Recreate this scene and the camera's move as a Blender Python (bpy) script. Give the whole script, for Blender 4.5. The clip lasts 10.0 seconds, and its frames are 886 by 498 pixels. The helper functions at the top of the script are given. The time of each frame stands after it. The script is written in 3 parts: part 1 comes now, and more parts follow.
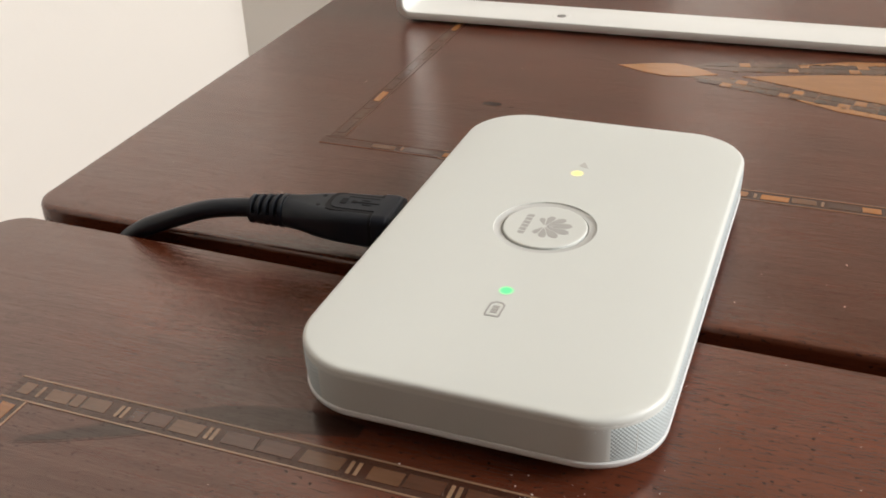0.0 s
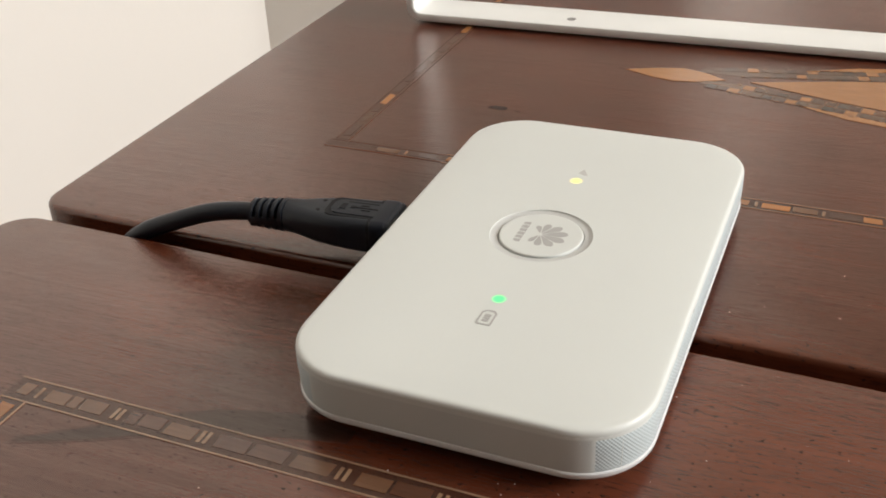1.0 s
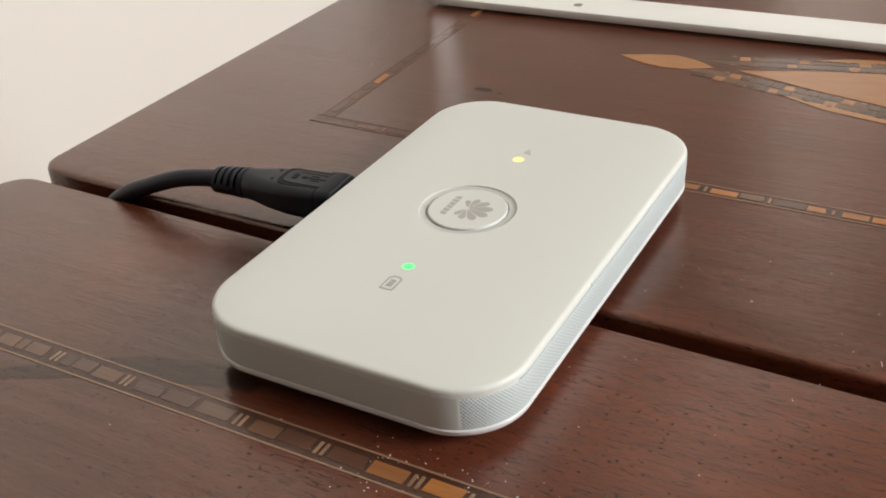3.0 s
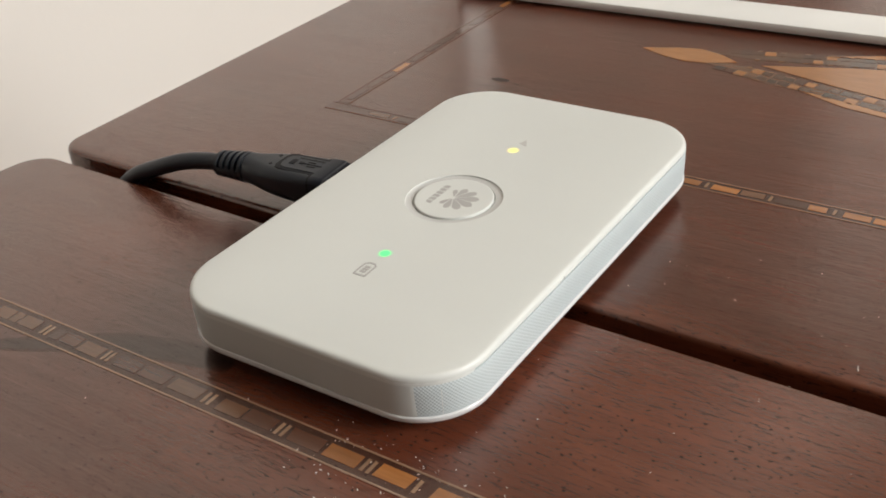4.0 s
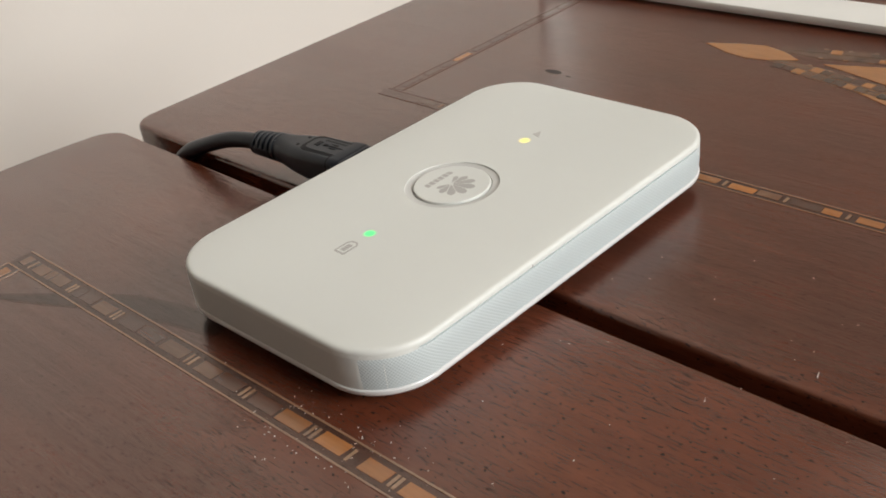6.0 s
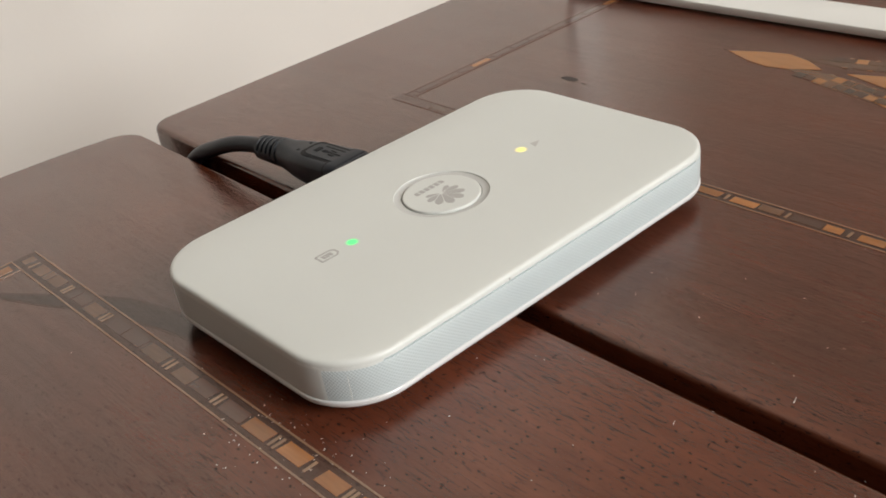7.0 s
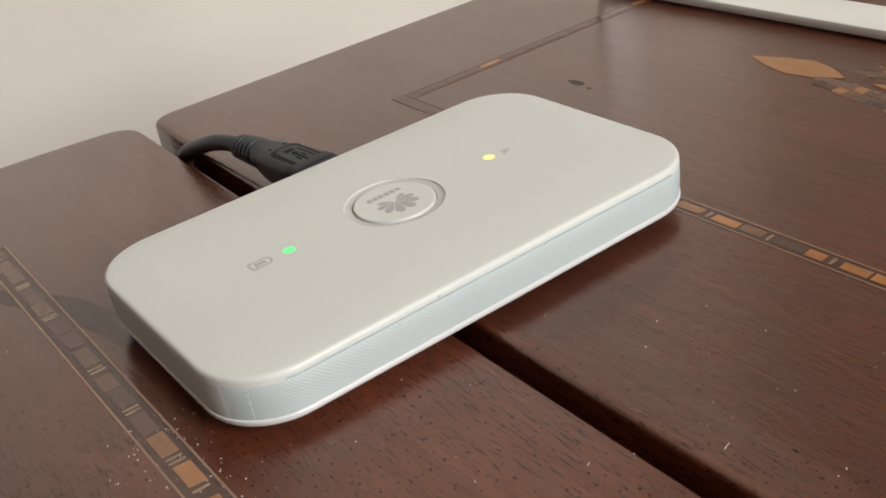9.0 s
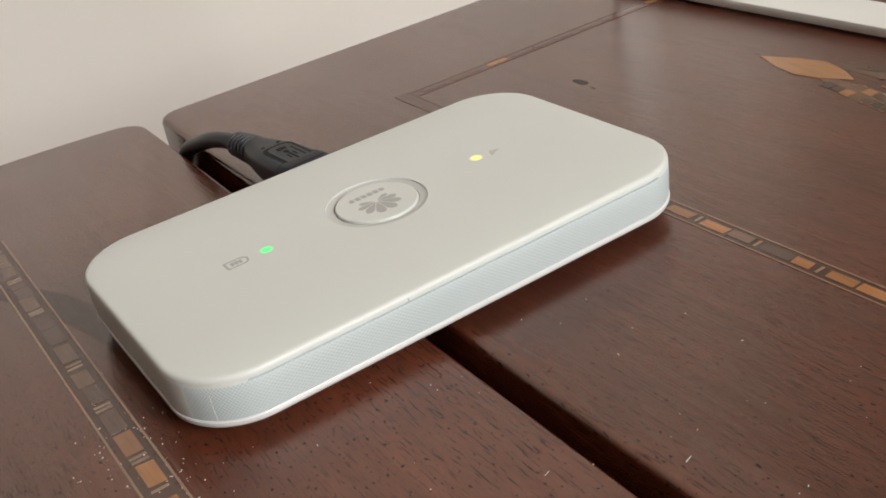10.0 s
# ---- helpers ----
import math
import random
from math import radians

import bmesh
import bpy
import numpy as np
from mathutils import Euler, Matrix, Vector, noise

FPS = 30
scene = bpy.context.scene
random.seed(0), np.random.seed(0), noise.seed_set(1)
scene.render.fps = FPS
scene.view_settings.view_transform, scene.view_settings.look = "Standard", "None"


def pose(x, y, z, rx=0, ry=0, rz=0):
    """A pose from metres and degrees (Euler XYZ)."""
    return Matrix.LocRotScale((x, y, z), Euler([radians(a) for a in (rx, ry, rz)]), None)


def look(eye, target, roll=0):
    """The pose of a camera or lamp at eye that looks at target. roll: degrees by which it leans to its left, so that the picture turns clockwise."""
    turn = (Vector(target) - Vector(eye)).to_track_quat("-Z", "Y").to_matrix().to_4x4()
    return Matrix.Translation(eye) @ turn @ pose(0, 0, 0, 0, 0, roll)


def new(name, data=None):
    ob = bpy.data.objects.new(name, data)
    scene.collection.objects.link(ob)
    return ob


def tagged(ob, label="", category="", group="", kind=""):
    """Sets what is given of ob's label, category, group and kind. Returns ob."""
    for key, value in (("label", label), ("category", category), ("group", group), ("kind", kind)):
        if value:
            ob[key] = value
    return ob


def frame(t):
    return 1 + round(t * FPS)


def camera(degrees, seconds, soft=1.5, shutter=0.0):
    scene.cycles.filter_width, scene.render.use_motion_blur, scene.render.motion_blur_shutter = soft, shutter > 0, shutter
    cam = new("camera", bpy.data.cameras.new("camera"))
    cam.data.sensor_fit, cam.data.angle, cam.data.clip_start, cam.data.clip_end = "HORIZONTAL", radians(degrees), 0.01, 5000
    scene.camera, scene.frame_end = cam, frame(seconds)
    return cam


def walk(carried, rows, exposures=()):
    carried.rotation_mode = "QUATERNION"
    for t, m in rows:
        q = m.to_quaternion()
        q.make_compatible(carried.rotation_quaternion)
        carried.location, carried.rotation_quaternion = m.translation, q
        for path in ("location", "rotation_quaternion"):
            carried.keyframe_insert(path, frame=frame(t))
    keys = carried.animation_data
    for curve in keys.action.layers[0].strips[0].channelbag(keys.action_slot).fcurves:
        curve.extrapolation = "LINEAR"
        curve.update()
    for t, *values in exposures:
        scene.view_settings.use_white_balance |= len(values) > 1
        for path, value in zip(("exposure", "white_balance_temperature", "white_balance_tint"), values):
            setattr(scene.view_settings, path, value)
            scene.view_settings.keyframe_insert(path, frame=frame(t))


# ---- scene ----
# ---- camera ----
cam = camera(45.3, 10.0, soft=1.8)
PATH = [
    (0, (0.04686, -0.16237, 0.10783), (-0.01896, -0.00316, 0.00625), -2.57),
    (0.5, (0.04859, -0.16150, 0.10926), (-0.01899, -0.00332, 0.00721), -2.63),
    (1, (0.05154, -0.16041, 0.11031), (-0.01821, -0.00340, 0.00792), -2.67),
    (1.5, (0.05980, -0.15920, 0.11024), (-0.01369, -0.00408, 0.00759), -2.95),
    (2, (0.07019, -0.15806, 0.11031), (-0.00758, -0.00513, 0.00753), -3.23),
    (2.5, (0.07830, -0.15755, 0.11172), (-0.00409, -0.00735, 0.00851), -3.55),
    (4, (0.10209, -0.14634, 0.10992), (0.00205, -0.00781, 0.00598), -4.76),
    (4.5, (0.10842, -0.14253, 0.10997), (0.00162, -0.00925, 0.00590), -5.39),
    (5, (0.11396, -0.13865, 0.10929), (0.00115, -0.01005, 0.00568), -5.92),
    (5.5, (0.12367, -0.13440, 0.10861), (0.00442, -0.01123, 0.00561), -6.61),
    (7, (0.14177, -0.11608, 0.10674), (0.00725, -0.00751, 0.00616), -8.31),
    (7.5, (0.14293, -0.10739, 0.10353), (0.00461, -0.00297, 0.00371), -8.65),
    (8, (0.14607, -0.10065, 0.10201), (0.00462, 0.00027, 0.00298), -8.95),
    (8.5, (0.14879, -0.09424, 0.10088), (0.00444, 0.00297, 0.00234), -9.18),
    (9, (0.15125, -0.08730, 0.09906), (0.00404, 0.00610, 0.00105), -9.49),
    (9.5, (0.15376, -0.08149, 0.09792), (0.00368, 0.00777, 0.00039), -9.86),
    (10, (0.15629, -0.07592, 0.09700), (0.00393, 0.00965, -0.00030), -10.18),
]
walk(cam, [(t, look(eye, target, roll)) for t, eye, target, roll in PATH], exposures=[(0.0, 0.42), (1.5, 0.39), (2.5, 0.33), (4.0, 0.24), (5.0, 0.19), (7.0, 0.12), (10.0, 0.06)])

# ---- world, window light ----
world = bpy.data.worlds.new("sky")
scene.world = world
world.use_nodes = True
wn, wl = world.node_tree.nodes, world.node_tree.links
sky = wn.new("ShaderNodeTexSky")
sky.sky_type, sky.sun_disc = "NISHITA", False
sky.sun_elevation, sky.sun_rotation = radians(40), radians(200)
wl.new(sky.outputs["Color"], wn["Background"].inputs["Color"])
wn["Background"].inputs["Strength"].default_value = 0.12

ROOM_X0, ROOM_X1, ROOM_Y0, ROOM_Y1, ROOM_Z0, ROOM_Z1 = -0.56, 2.1, -0.72, 0.78, -0.75, 1.75
WIN_Y0, WIN_Y1, WIN_Z0, WIN_Z1 = 0.0, 0.92, 0.45, 1.62

lamp = bpy.data.lights.new("window_light", "AREA")
lamp.shape, lamp.size, lamp.size_y = "RECTANGLE", WIN_Z1 - WIN_Z0 - 0.06, WIN_Y1 - WIN_Y0 - 0.06
lamp.spread = radians(150)
lamp.energy, lamp.color = 54.0, (0.985, 0.97, 0.945)
lamp_ob = new("window_light", lamp)
WIN_Y, WIN_Z = (WIN_Y0 + WIN_Y1) / 2, (WIN_Z0 + WIN_Z1) / 2
lamp_ob.matrix_world = look((ROOM_X1 + 0.05, WIN_Y, WIN_Z), (0, WIN_Y, WIN_Z - ROOM_X1 * math.tan(radians(20))))


# ---- materials ----
def material(name, rough=0.5, metal=0.0, colour=(0.8, 0.8, 0.8), ior=1.5):
    m = bpy.data.materials.new(name)
    m.use_nodes = True
    p = m.node_tree.nodes["Principled BSDF"]
    p.inputs["Base Color"].default_value = (*colour, 1)
    p.inputs["Roughness"].default_value = rough
    p.inputs["Metallic"].default_value = metal
    p.inputs["IOR"].default_value = ior
    return m, m.node_tree.nodes, m.node_tree.links, p


def node(nodes, kind, **values):
    n = nodes.new(kind)
    for key, value in values.items():
        if key in n.inputs:
            n.inputs[key].default_value = value
    return n


def coords(nodes, links, scale=(1, 1, 1), rot=(0, 0, 0)):
    tc = nodes.new("ShaderNodeTexCoord")
    mp = nodes.new("ShaderNodeMapping")
    mp.inputs["Scale"].default_value = scale
    mp.inputs["Rotation"].default_value = rot
    links.new(tc.outputs["Object"], mp.inputs["Vector"])
    return mp.outputs["Vector"]


def noise_tex(nodes, links, vector, scale, detail=4.0, rough=0.55):
    n = node(nodes, "ShaderNodeTexNoise", Scale=scale, Detail=detail, Roughness=rough)
    links.new(vector, n.inputs["Vector"])
    return n.outputs["Fac"]


def ramp(nodes, links, fac, stops):
    r = nodes.new("ShaderNodeValToRGB")
    while len(r.color_ramp.elements) < len(stops):
        r.color_ramp.elements.new(0.5)
    for e, (at, c) in zip(r.color_ramp.elements, stops):
        e.position, e.color = at, (*c, 1)
    links.new(fac, r.inputs["Fac"])
    return r.outputs["Color"]


def mix(nodes, links, a, b, fac, kind="MIX"):
    m = nodes.new("ShaderNodeMixRGB")
    m.blend_type = kind
    for sock, value in ((m.inputs["Fac"], fac), (m.inputs["Color1"], a), (m.inputs["Color2"], b)):
        if isinstance(value, (int, float)):
            sock.default_value = value
        elif isinstance(value, tuple):
            sock.default_value = (*value, 1)
        else:
            links.new(value, sock)
    return m.outputs["Color"]


def bump(nodes, links, p, height, strength, distance):
    b = node(nodes, "ShaderNodeBump", Strength=strength, Distance=distance)
    links.new(height, b.inputs["Height"])
    links.new(b.outputs["Normal"], p.inputs["Normal"])
    return b


def wood(name, dark, light, rough, pores=1.0):
    """Varnished hardwood with the grain along x: broad tone, streaks, short dark pores, worn gloss."""
    m, n, l, p = material(name, rough, ior=1.74)
    p.inputs["Specular Tint"].default_value = (1.0, 0.87, 0.79, 1)  # amber varnish
    broad = noise_tex(n, l, coords(n, l, (5, 16, 16)), 1.0, 4)
    streak = noise_tex(n, l, coords(n, l, (14, 420, 420)), 1.0, 5, 0.6)
    pore = noise_tex(n, l, coords(n, l, (240, 2700, 2700)), 1.0, 3, 0.55)
    tone = ramp(n, l, broad, [(0.3, dark), (0.72, light)])
    patch = noise_tex(n, l, coords(n, l, (38, 95, 95)), 1.0, 6, 0.65)
    tone = mix(n, l, tone, ramp(n, l, patch, [(0.30, (0.72, 0.70, 0.70)), (0.70, (1.14, 1.12, 1.10))]), 1.0, "MULTIPLY")
    tone = mix(n, l, tone, mix(n, l, tone, (0.55, 0.5, 0.5), 1.0, "MULTIPLY"), ramp(n, l, streak, [(0.42, (0, 0, 0)), (0.70, (0.32, 0.32, 0.32))]))
    where = noise_tex(n, l, coords(n, l, (11, 26, 26)), 1.0, 3)
    pits = ramp(n, l, pore, [(0.555, (0, 0, 0)), (0.655, (0.78, 0.83, 0.83))])
    pits = mix(n, l, pits, ramp(n, l, where, [(0.38, (0.22, 0.22, 0.22)), (0.62, (pores, pores, pores))]), 1.0, "MULTIPLY")
    dots = noise_tex(n, l, coords(n, l, (900, 1500, 1500)), 1.0, 1, 0.4)
    dots = ramp(n, l, dots, [(0.67, (0, 0, 0)), (0.71, (0.8, 0.8, 0.8))])
    pits = mix(n, l, pits, dots, 1.0, "LIGHTEN")
    tone = mix(n, l, tone, (0.012, 0.007, 0.006), pits)
    l.new(tone, p.inputs["Base Color"])
    dull = n.new("ShaderNodeMapRange")
    dull.inputs["To Min"].default_value, dull.inputs["To Max"].default_value = 0.52, 0.16
    l.new(pits, dull.inputs["Value"])
    sheen = mix(n, l, dull.outputs["Result"], ramp(n, l, streak, [(0.38, (1.08, 1.08, 1.08)), (0.66, (0.90, 0.90, 0.90))]), 1.0, "MULTIPLY")
    l.new(sheen, p.inputs["Specular IOR Level"])
    smear = noise_tex(n, l, coords(n, l, (22, 30, 30)), 1.0, 5, 0.65)
    r = n.new("ShaderNodeMapRange")
    r.inputs["From Min"].default_value, r.inputs["From Max"].default_value = 0.3, 0.7
    r.inputs["To Min"].default_value, r.inputs["To Max"].default_value = rough * 0.65, rough * 1.6
    l.new(smear, r.inputs["Value"])
    l.new(r.outputs["Result"], p.inputs["Roughness"])
    relief = mix(n, l, ramp(n, l, streak, [(0.2, (0, 0, 0)), (0.8, (0.5, 0.5, 0.5))]), (0, 0, 0), pits)
    lines = noise_tex(n, l, coords(n, l, (34, 1700, 1700)), 1.0, 4, 0.6)
    relief = mix(n, l, relief, ramp(n, l, lines, [(0.35, (0, 0, 0)), (0.62, (0.30, 0.30, 0.30))]), 1.0, "ADD")
    fine = bump(n, l, p, relief, 0.48, 0.0001)
    swell = noise_tex(n, l, coords(n, l, (300, 700, 700)), 1.0, 5, 0.7)
    wavy = node(n, "ShaderNodeBump", Strength=0.50, Distance=0.00014)
    l.new(swell, wavy.inputs["Height"])
    l.new(wavy.outputs["Normal"], fine.inputs["Normal"])
    return m


def veneer(name, a, b):
    """A small inlaid piece; each takes its own tone."""
    m, n, l, p = material(name, 0.19, ior=1.75)
    info = n.new("ShaderNodeObjectInfo")
    grain = noise_tex(n, l, coords(n, l, (120, 1500, 1500)), 1.0, 4)
    tone = mix(n, l, a, b, info.outputs["Random"])
    tone = mix(n, l, tone, mix(n, l, tone, (0.6, 0.55, 0.5), 1.0, "MULTIPLY"), grain)
    l.new(tone, p.inputs["Base Color"])
    bump(n, l, p, grain, 0.2, 0.00005)
    return m


def plastic(name, colour, rough, grain=0.12, scale=2500, spread=0.05, ior=1.5):
    m, n, l, p = material(name, rough, colour=colour, ior=ior)
    fine = noise_tex(n, l, coords(n, l), scale, 3)
    wide = noise_tex(n, l, coords(n, l), 45, 4)
    tone = mix(n, l, colour, tuple(c * (1 - spread) for c in colour), wide)
    l.new(tone, p.inputs["Base Color"])
    bump(n, l, p, fine, grain, 0.00006)
    return m


def wall_paint(name, colour):
    m, n, l, p = material(name, 0.75)
    wide = noise_tex(n, l, coords(n, l), 2.2, 4)
    fine = noise_tex(n, l, coords(n, l), 160, 4)
    tone = mix(n, l, colour, tuple(c * 0.93 for c in colour), wide)
    l.new(tone, p.inputs["Base Color"])
    bump(n, l, p, fine, 0.15, 0.0006)
    return m


def glowing(name, colour, strength):
    """A lit diffuser disc: the lamp behind it fades towards the white plastic at its rim."""
    m, n, l, p = material(name, 0.4)
    tc = n.new("ShaderNodeTexCoord")
    flat = node(n, "ShaderNodeVectorMath")
    flat.operation = "MULTIPLY_ADD"
    flat.inputs[1].default_value, flat.inputs[2].default_value = (2, 2, 0), (-1, -1, 0)
    l.new(tc.outputs["Generated"], flat.inputs[0])
    radius = n.new("ShaderNodeVectorMath")
    radius.operation = "LENGTH"
    l.new(flat.outputs["Vector"], radius.inputs[0])
    lit = ramp(n, l, radius.outputs["Value"], [(0.50, (1, 1, 1)), (0.72, (0.45, 0.45, 0.45)), (0.97, (0, 0, 0))])
    l.new(mix(n, l, (0.64, 0.665, 0.63), tuple(c * 0.15 for c in colour), lit), p.inputs["Base Color"])
    p.inputs["Emission Color"].default_value = (*colour, 1)
    power = n.new("ShaderNodeMath")
    power.operation = "MULTIPLY"
    power.inputs[1].default_value = strength
    l.new(lit, power.inputs[0])
    l.new(power.outputs["Value"], p.inputs["Emission Strength"])
    return m


def woven_band():
    """White plastic with a fine knurled relief of crossing ribs, skylight and rib shading in its colour."""
    m, n, l, p = material("knurled_skylit_plastic", 0.42, colour=(0.55, 0.585, 0.60))
    tc = n.new("ShaderNodeTexCoord")
    sep = n.new("ShaderNodeSeparateXYZ")
    l.new(tc.outputs["Object"], sep.inputs["Vector"])

    def op(kind, a, b=None):
        o = n.new("ShaderNodeMath")
        o.operation = kind
        for sock, value in zip(o.inputs, (a, b)):
            if isinstance(value, (int, float)):
                sock.default_value = value
            elif value is not None:
                l.new(value, sock)
        return o.outputs["Value"]
    run = op("ADD", sep.outputs["Y"], op("MULTIPLY", sep.outputs["X"], 1.0))
    one = op("SINE", op("MULTIPLY", op("ADD", run, op("MULTIPLY", sep.outputs["Z"], 1.25)), 7200.0))
    two = op("SINE", op("MULTIPLY", op("SUBTRACT", run, op("MULTIPLY", sep.outputs["Z"], 1.25)), 7200.0))
    both = op("ADD", op("MULTIPLY", one, 0.5), op("MULTIPLY", two, 0.5))
    bump(n, l, p, both, 0.5, 0.00006)
    # bluish skylight and the shading of the ribs are painted into the white
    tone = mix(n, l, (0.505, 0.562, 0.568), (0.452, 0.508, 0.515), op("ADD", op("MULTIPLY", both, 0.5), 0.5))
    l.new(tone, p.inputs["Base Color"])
    return m


WOOD = wood("varnished_red_brown_wood", (0.064, 0.0162, 0.0072), (0.130, 0.0350, 0.0160), 0.155)
INLAY_GROUND = wood("dark_inlay_ground", (0.034, 0.0105, 0.0052), (0.062, 0.0185, 0.0092), 0.18, 0.4)
INLAY_WORN = wood("worn_inlay_ground", (0.050, 0.0140, 0.0066), (0.098, 0.0280, 0.0135), 0.16, 0.8)
DARK_CURVE_RIM = wood("curve_rim_wood", (0.037, 0.0100, 0.0050), (0.078, 0.0225, 0.0115), 0.16)
DARK_CURVE = wood("curve_dark_wood", (0.015, 0.0050, 0.0032), (0.032, 0.0110, 0.0068), 0.20)
KNOT = plastic("dark_wood_knot", (0.022, 0.012, 0.008), 0.5, 0.1)
LINE_WORN = veneer("worn_stringing_veneer", (0.16, 0.070, 0.036), (0.11, 0.045, 0.024))
INLAY_ORANGE = veneer("orange_veneer", (0.42, 0.172, 0.048), (0.25, 0.105, 0.036))
INLAY_STAR = veneer("golden_orange_veneer", (0.44, 0.205, 0.075), (0.36, 0.165, 0.062))
INLAY_TAN = veneer("tan_veneer", (0.17, 0.085, 0.045), (0.11, 0.055, 0.03))
INLAY_BROWN = veneer("brown_veneer", (0.105, 0.045, 0.025), (0.070, 0.030, 0.018))
INLAY_PALE = veneer("pale_veneer", (0.33, 0.21, 0.13), (0.23, 0.14, 0.085))
INLAY_LINE = veneer("stringing_veneer", (0.33, 0.21, 0.135), (0.24, 0.145, 0.09))
INLAY_GREY = veneer("grey_veneer", (0.085, 0.055, 0.038), (0.045, 0.028, 0.020))
WHITE = plastic("white_matt_plastic", (0.645, 0.666, 0.634), 0.42, 0.05)
# the cover's white, darkened to carry the shade of the ends
END_SHADED = plastic("end_shaded_plastic", (0.57, 0.59, 0.565), 0.42, 0.05)
WHITE_GLOSS = plastic("white_gloss_plastic", (0.70, 0.705, 0.70), 0.22, 0.02)
GREY_RING = plastic("grey_plastic", (0.53, 0.535, 0.515), 0.4, 0.05)
DISC = plastic("button_white_plastic", (0.645, 0.666, 0.634), 0.3, 0.04)
PRINT = plastic("grey_print", (0.40, 0.395, 0.38), 0.45, 0.02)
PRINT_FAINT = plastic("faint_grey_print", (0.50, 0.495, 0.47), 0.45, 0.02)
BAND = woven_band()
BLACK = plastic("black_moulded_rubber", (0.004, 0.007, 0.013), 0.38, 0.2, 1800, 0.2, 1.42)
# darker copy of the rubber that paints the shade of grooves and dimples
BLACK_DARK = plastic("black_recess_shade", (0.002, 0.002, 0.003), 0.8, 0.05)
METAL = material("nickel_metal", 0.25, 1.0, (0.62, 0.62, 0.60))[0]
PAINTED = plastic("cream_painted_metal", (0.77, 0.77, 0.74), 0.33, 0.08, 900)
HOLE = plastic("hole_shadowed_steel", (0.22, 0.21, 0.20), 0.5, 0.05)
YELLOW = glowing("yellow_indicator", (1.0, 0.86, 0.26), 1.1)
GREEN = glowing("green_indicator", (0.13, 1.0, 0.30), 0.95)
WALL = wall_paint("cream_wall_paint", (0.735, 0.703, 0.658))
CEIL = wall_paint("warm_ceiling_paint", (0.72, 0.65, 0.57))
FLOOR = wood("floor_boards", (0.29, 0.205, 0.13), (0.38, 0.28, 0.185), 0.4)
PANEL = wood("dark_added_panel", (0.035, 0.02, 0.012), (0.06, 0.034, 0.02), 0.45)
DUST = plastic("pale_dust", (0.62, 0.56, 0.50), 0.8, 0.05)
FRAME = plastic("white_window_frame", (0.8, 0.8, 0.79), 0.4, 0.05)
CM = 0.01


# ---- building helpers (lengths in centimetres) ----
def mesh_of(name, bm, mat, sharp=35):
    bmesh.ops.recalc_face_normals(bm, faces=bm.faces)
    for v in bm.verts:
        v.co *= CM
    for f in bm.faces:
        f.smooth = True
    me = bpy.data.meshes.new(name)
    bm.to_mesh(me)
    bm.free()
    me.set_sharp_from_angle(angle=radians(sharp))
    me.materials.append(mat)
    return me


def part(name, bm, mat, parent=None, label="", sharp=35):
    ob = new(name, mesh_of(name, bm, mat, sharp))
    ob.parent = parent
    return tagged(ob, label)


def thing(name, label, category, kind="", group=""):
    return tagged(new(name), label, category, group, kind)


def box(bm, x0, x1, y0, y1, z0, z1, bevel=0.0, seg=2):
    vs = [bm.verts.new((x, y, z)) for z in (z0, z1) for y in (y0, y1) for x in (x0, x1)]
    fs = [bm.faces.new([vs[i] for i in q]) for q in ((0, 2, 3, 1), (4, 5, 7, 6), (0, 1, 5, 4), (2, 6, 7, 3), (0, 4, 6, 2), (1, 3, 7, 5))]
    if bevel:
        es = list({e for f in fs for e in f.edges})
        bmesh.ops.bevel(bm, geom=es, offset=bevel, segments=seg, profile=0.5, affect="EDGES")
    return bm


def prism(bm, outline, z0, z1):
    """A flat piece with the outline given as (x, y)."""
    low = [bm.verts.new((x, y, z0)) for x, y in outline]
    top = [bm.verts.new((x, y, z1)) for x, y in outline]
    bm.faces.new(low[::-1])
    bm.faces.new(top)
    k = len(outline)
    for i in range(k):
        bm.faces.new((low[i], low[(i + 1) % k], top[(i + 1) % k], top[i]))
    return bm


def round_rect(w, l, r, n=14, between=0):
    """Outline of a rounded rectangle, w along x and l along y, as (x, y)."""
    r = max(r, 0.001)
    pts = []
    for cx, cy, a0 in ((w / 2 - r, l / 2 - r, 0), (-w / 2 + r, l / 2 - r, 90), (-w / 2 + r, -l / 2 + r, 180), (w / 2 - r, -l / 2 + r, 270)):
        for i in range(n + 1):
            a = radians(a0 + 90 * i / n)
            pts.append((cx + r * math.cos(a), cy + r * math.sin(a)))
    if between:
        full = []
        for p, q in zip(pts, pts[1:] + pts[:1]):
            k = between if math.hypot(q[0] - p[0], q[1] - p[1]) > 0.5 else 1
            full += [(p[0] + (q[0] - p[0]) * i / k, p[1] + (q[1] - p[1]) * i / k) for i in range(k)]
        return full
    return pts


def loft(bm, loops, cap0=True, cap1=True, closed=True):
    rows = [[bm.verts.new(p) for p in loop] for loop in loops]
    k = len(rows[0])
    for a, b in zip(rows, rows[1:]):
        for i in range(k if closed else k - 1):
            bm.faces.new((a[i], a[(i + 1) % k], b[(i + 1) % k], b[i]))
    if cap0:
        bm.faces.new(rows[0][::-1])
    if cap1:
        bm.faces.new(rows[-1])
    return bm


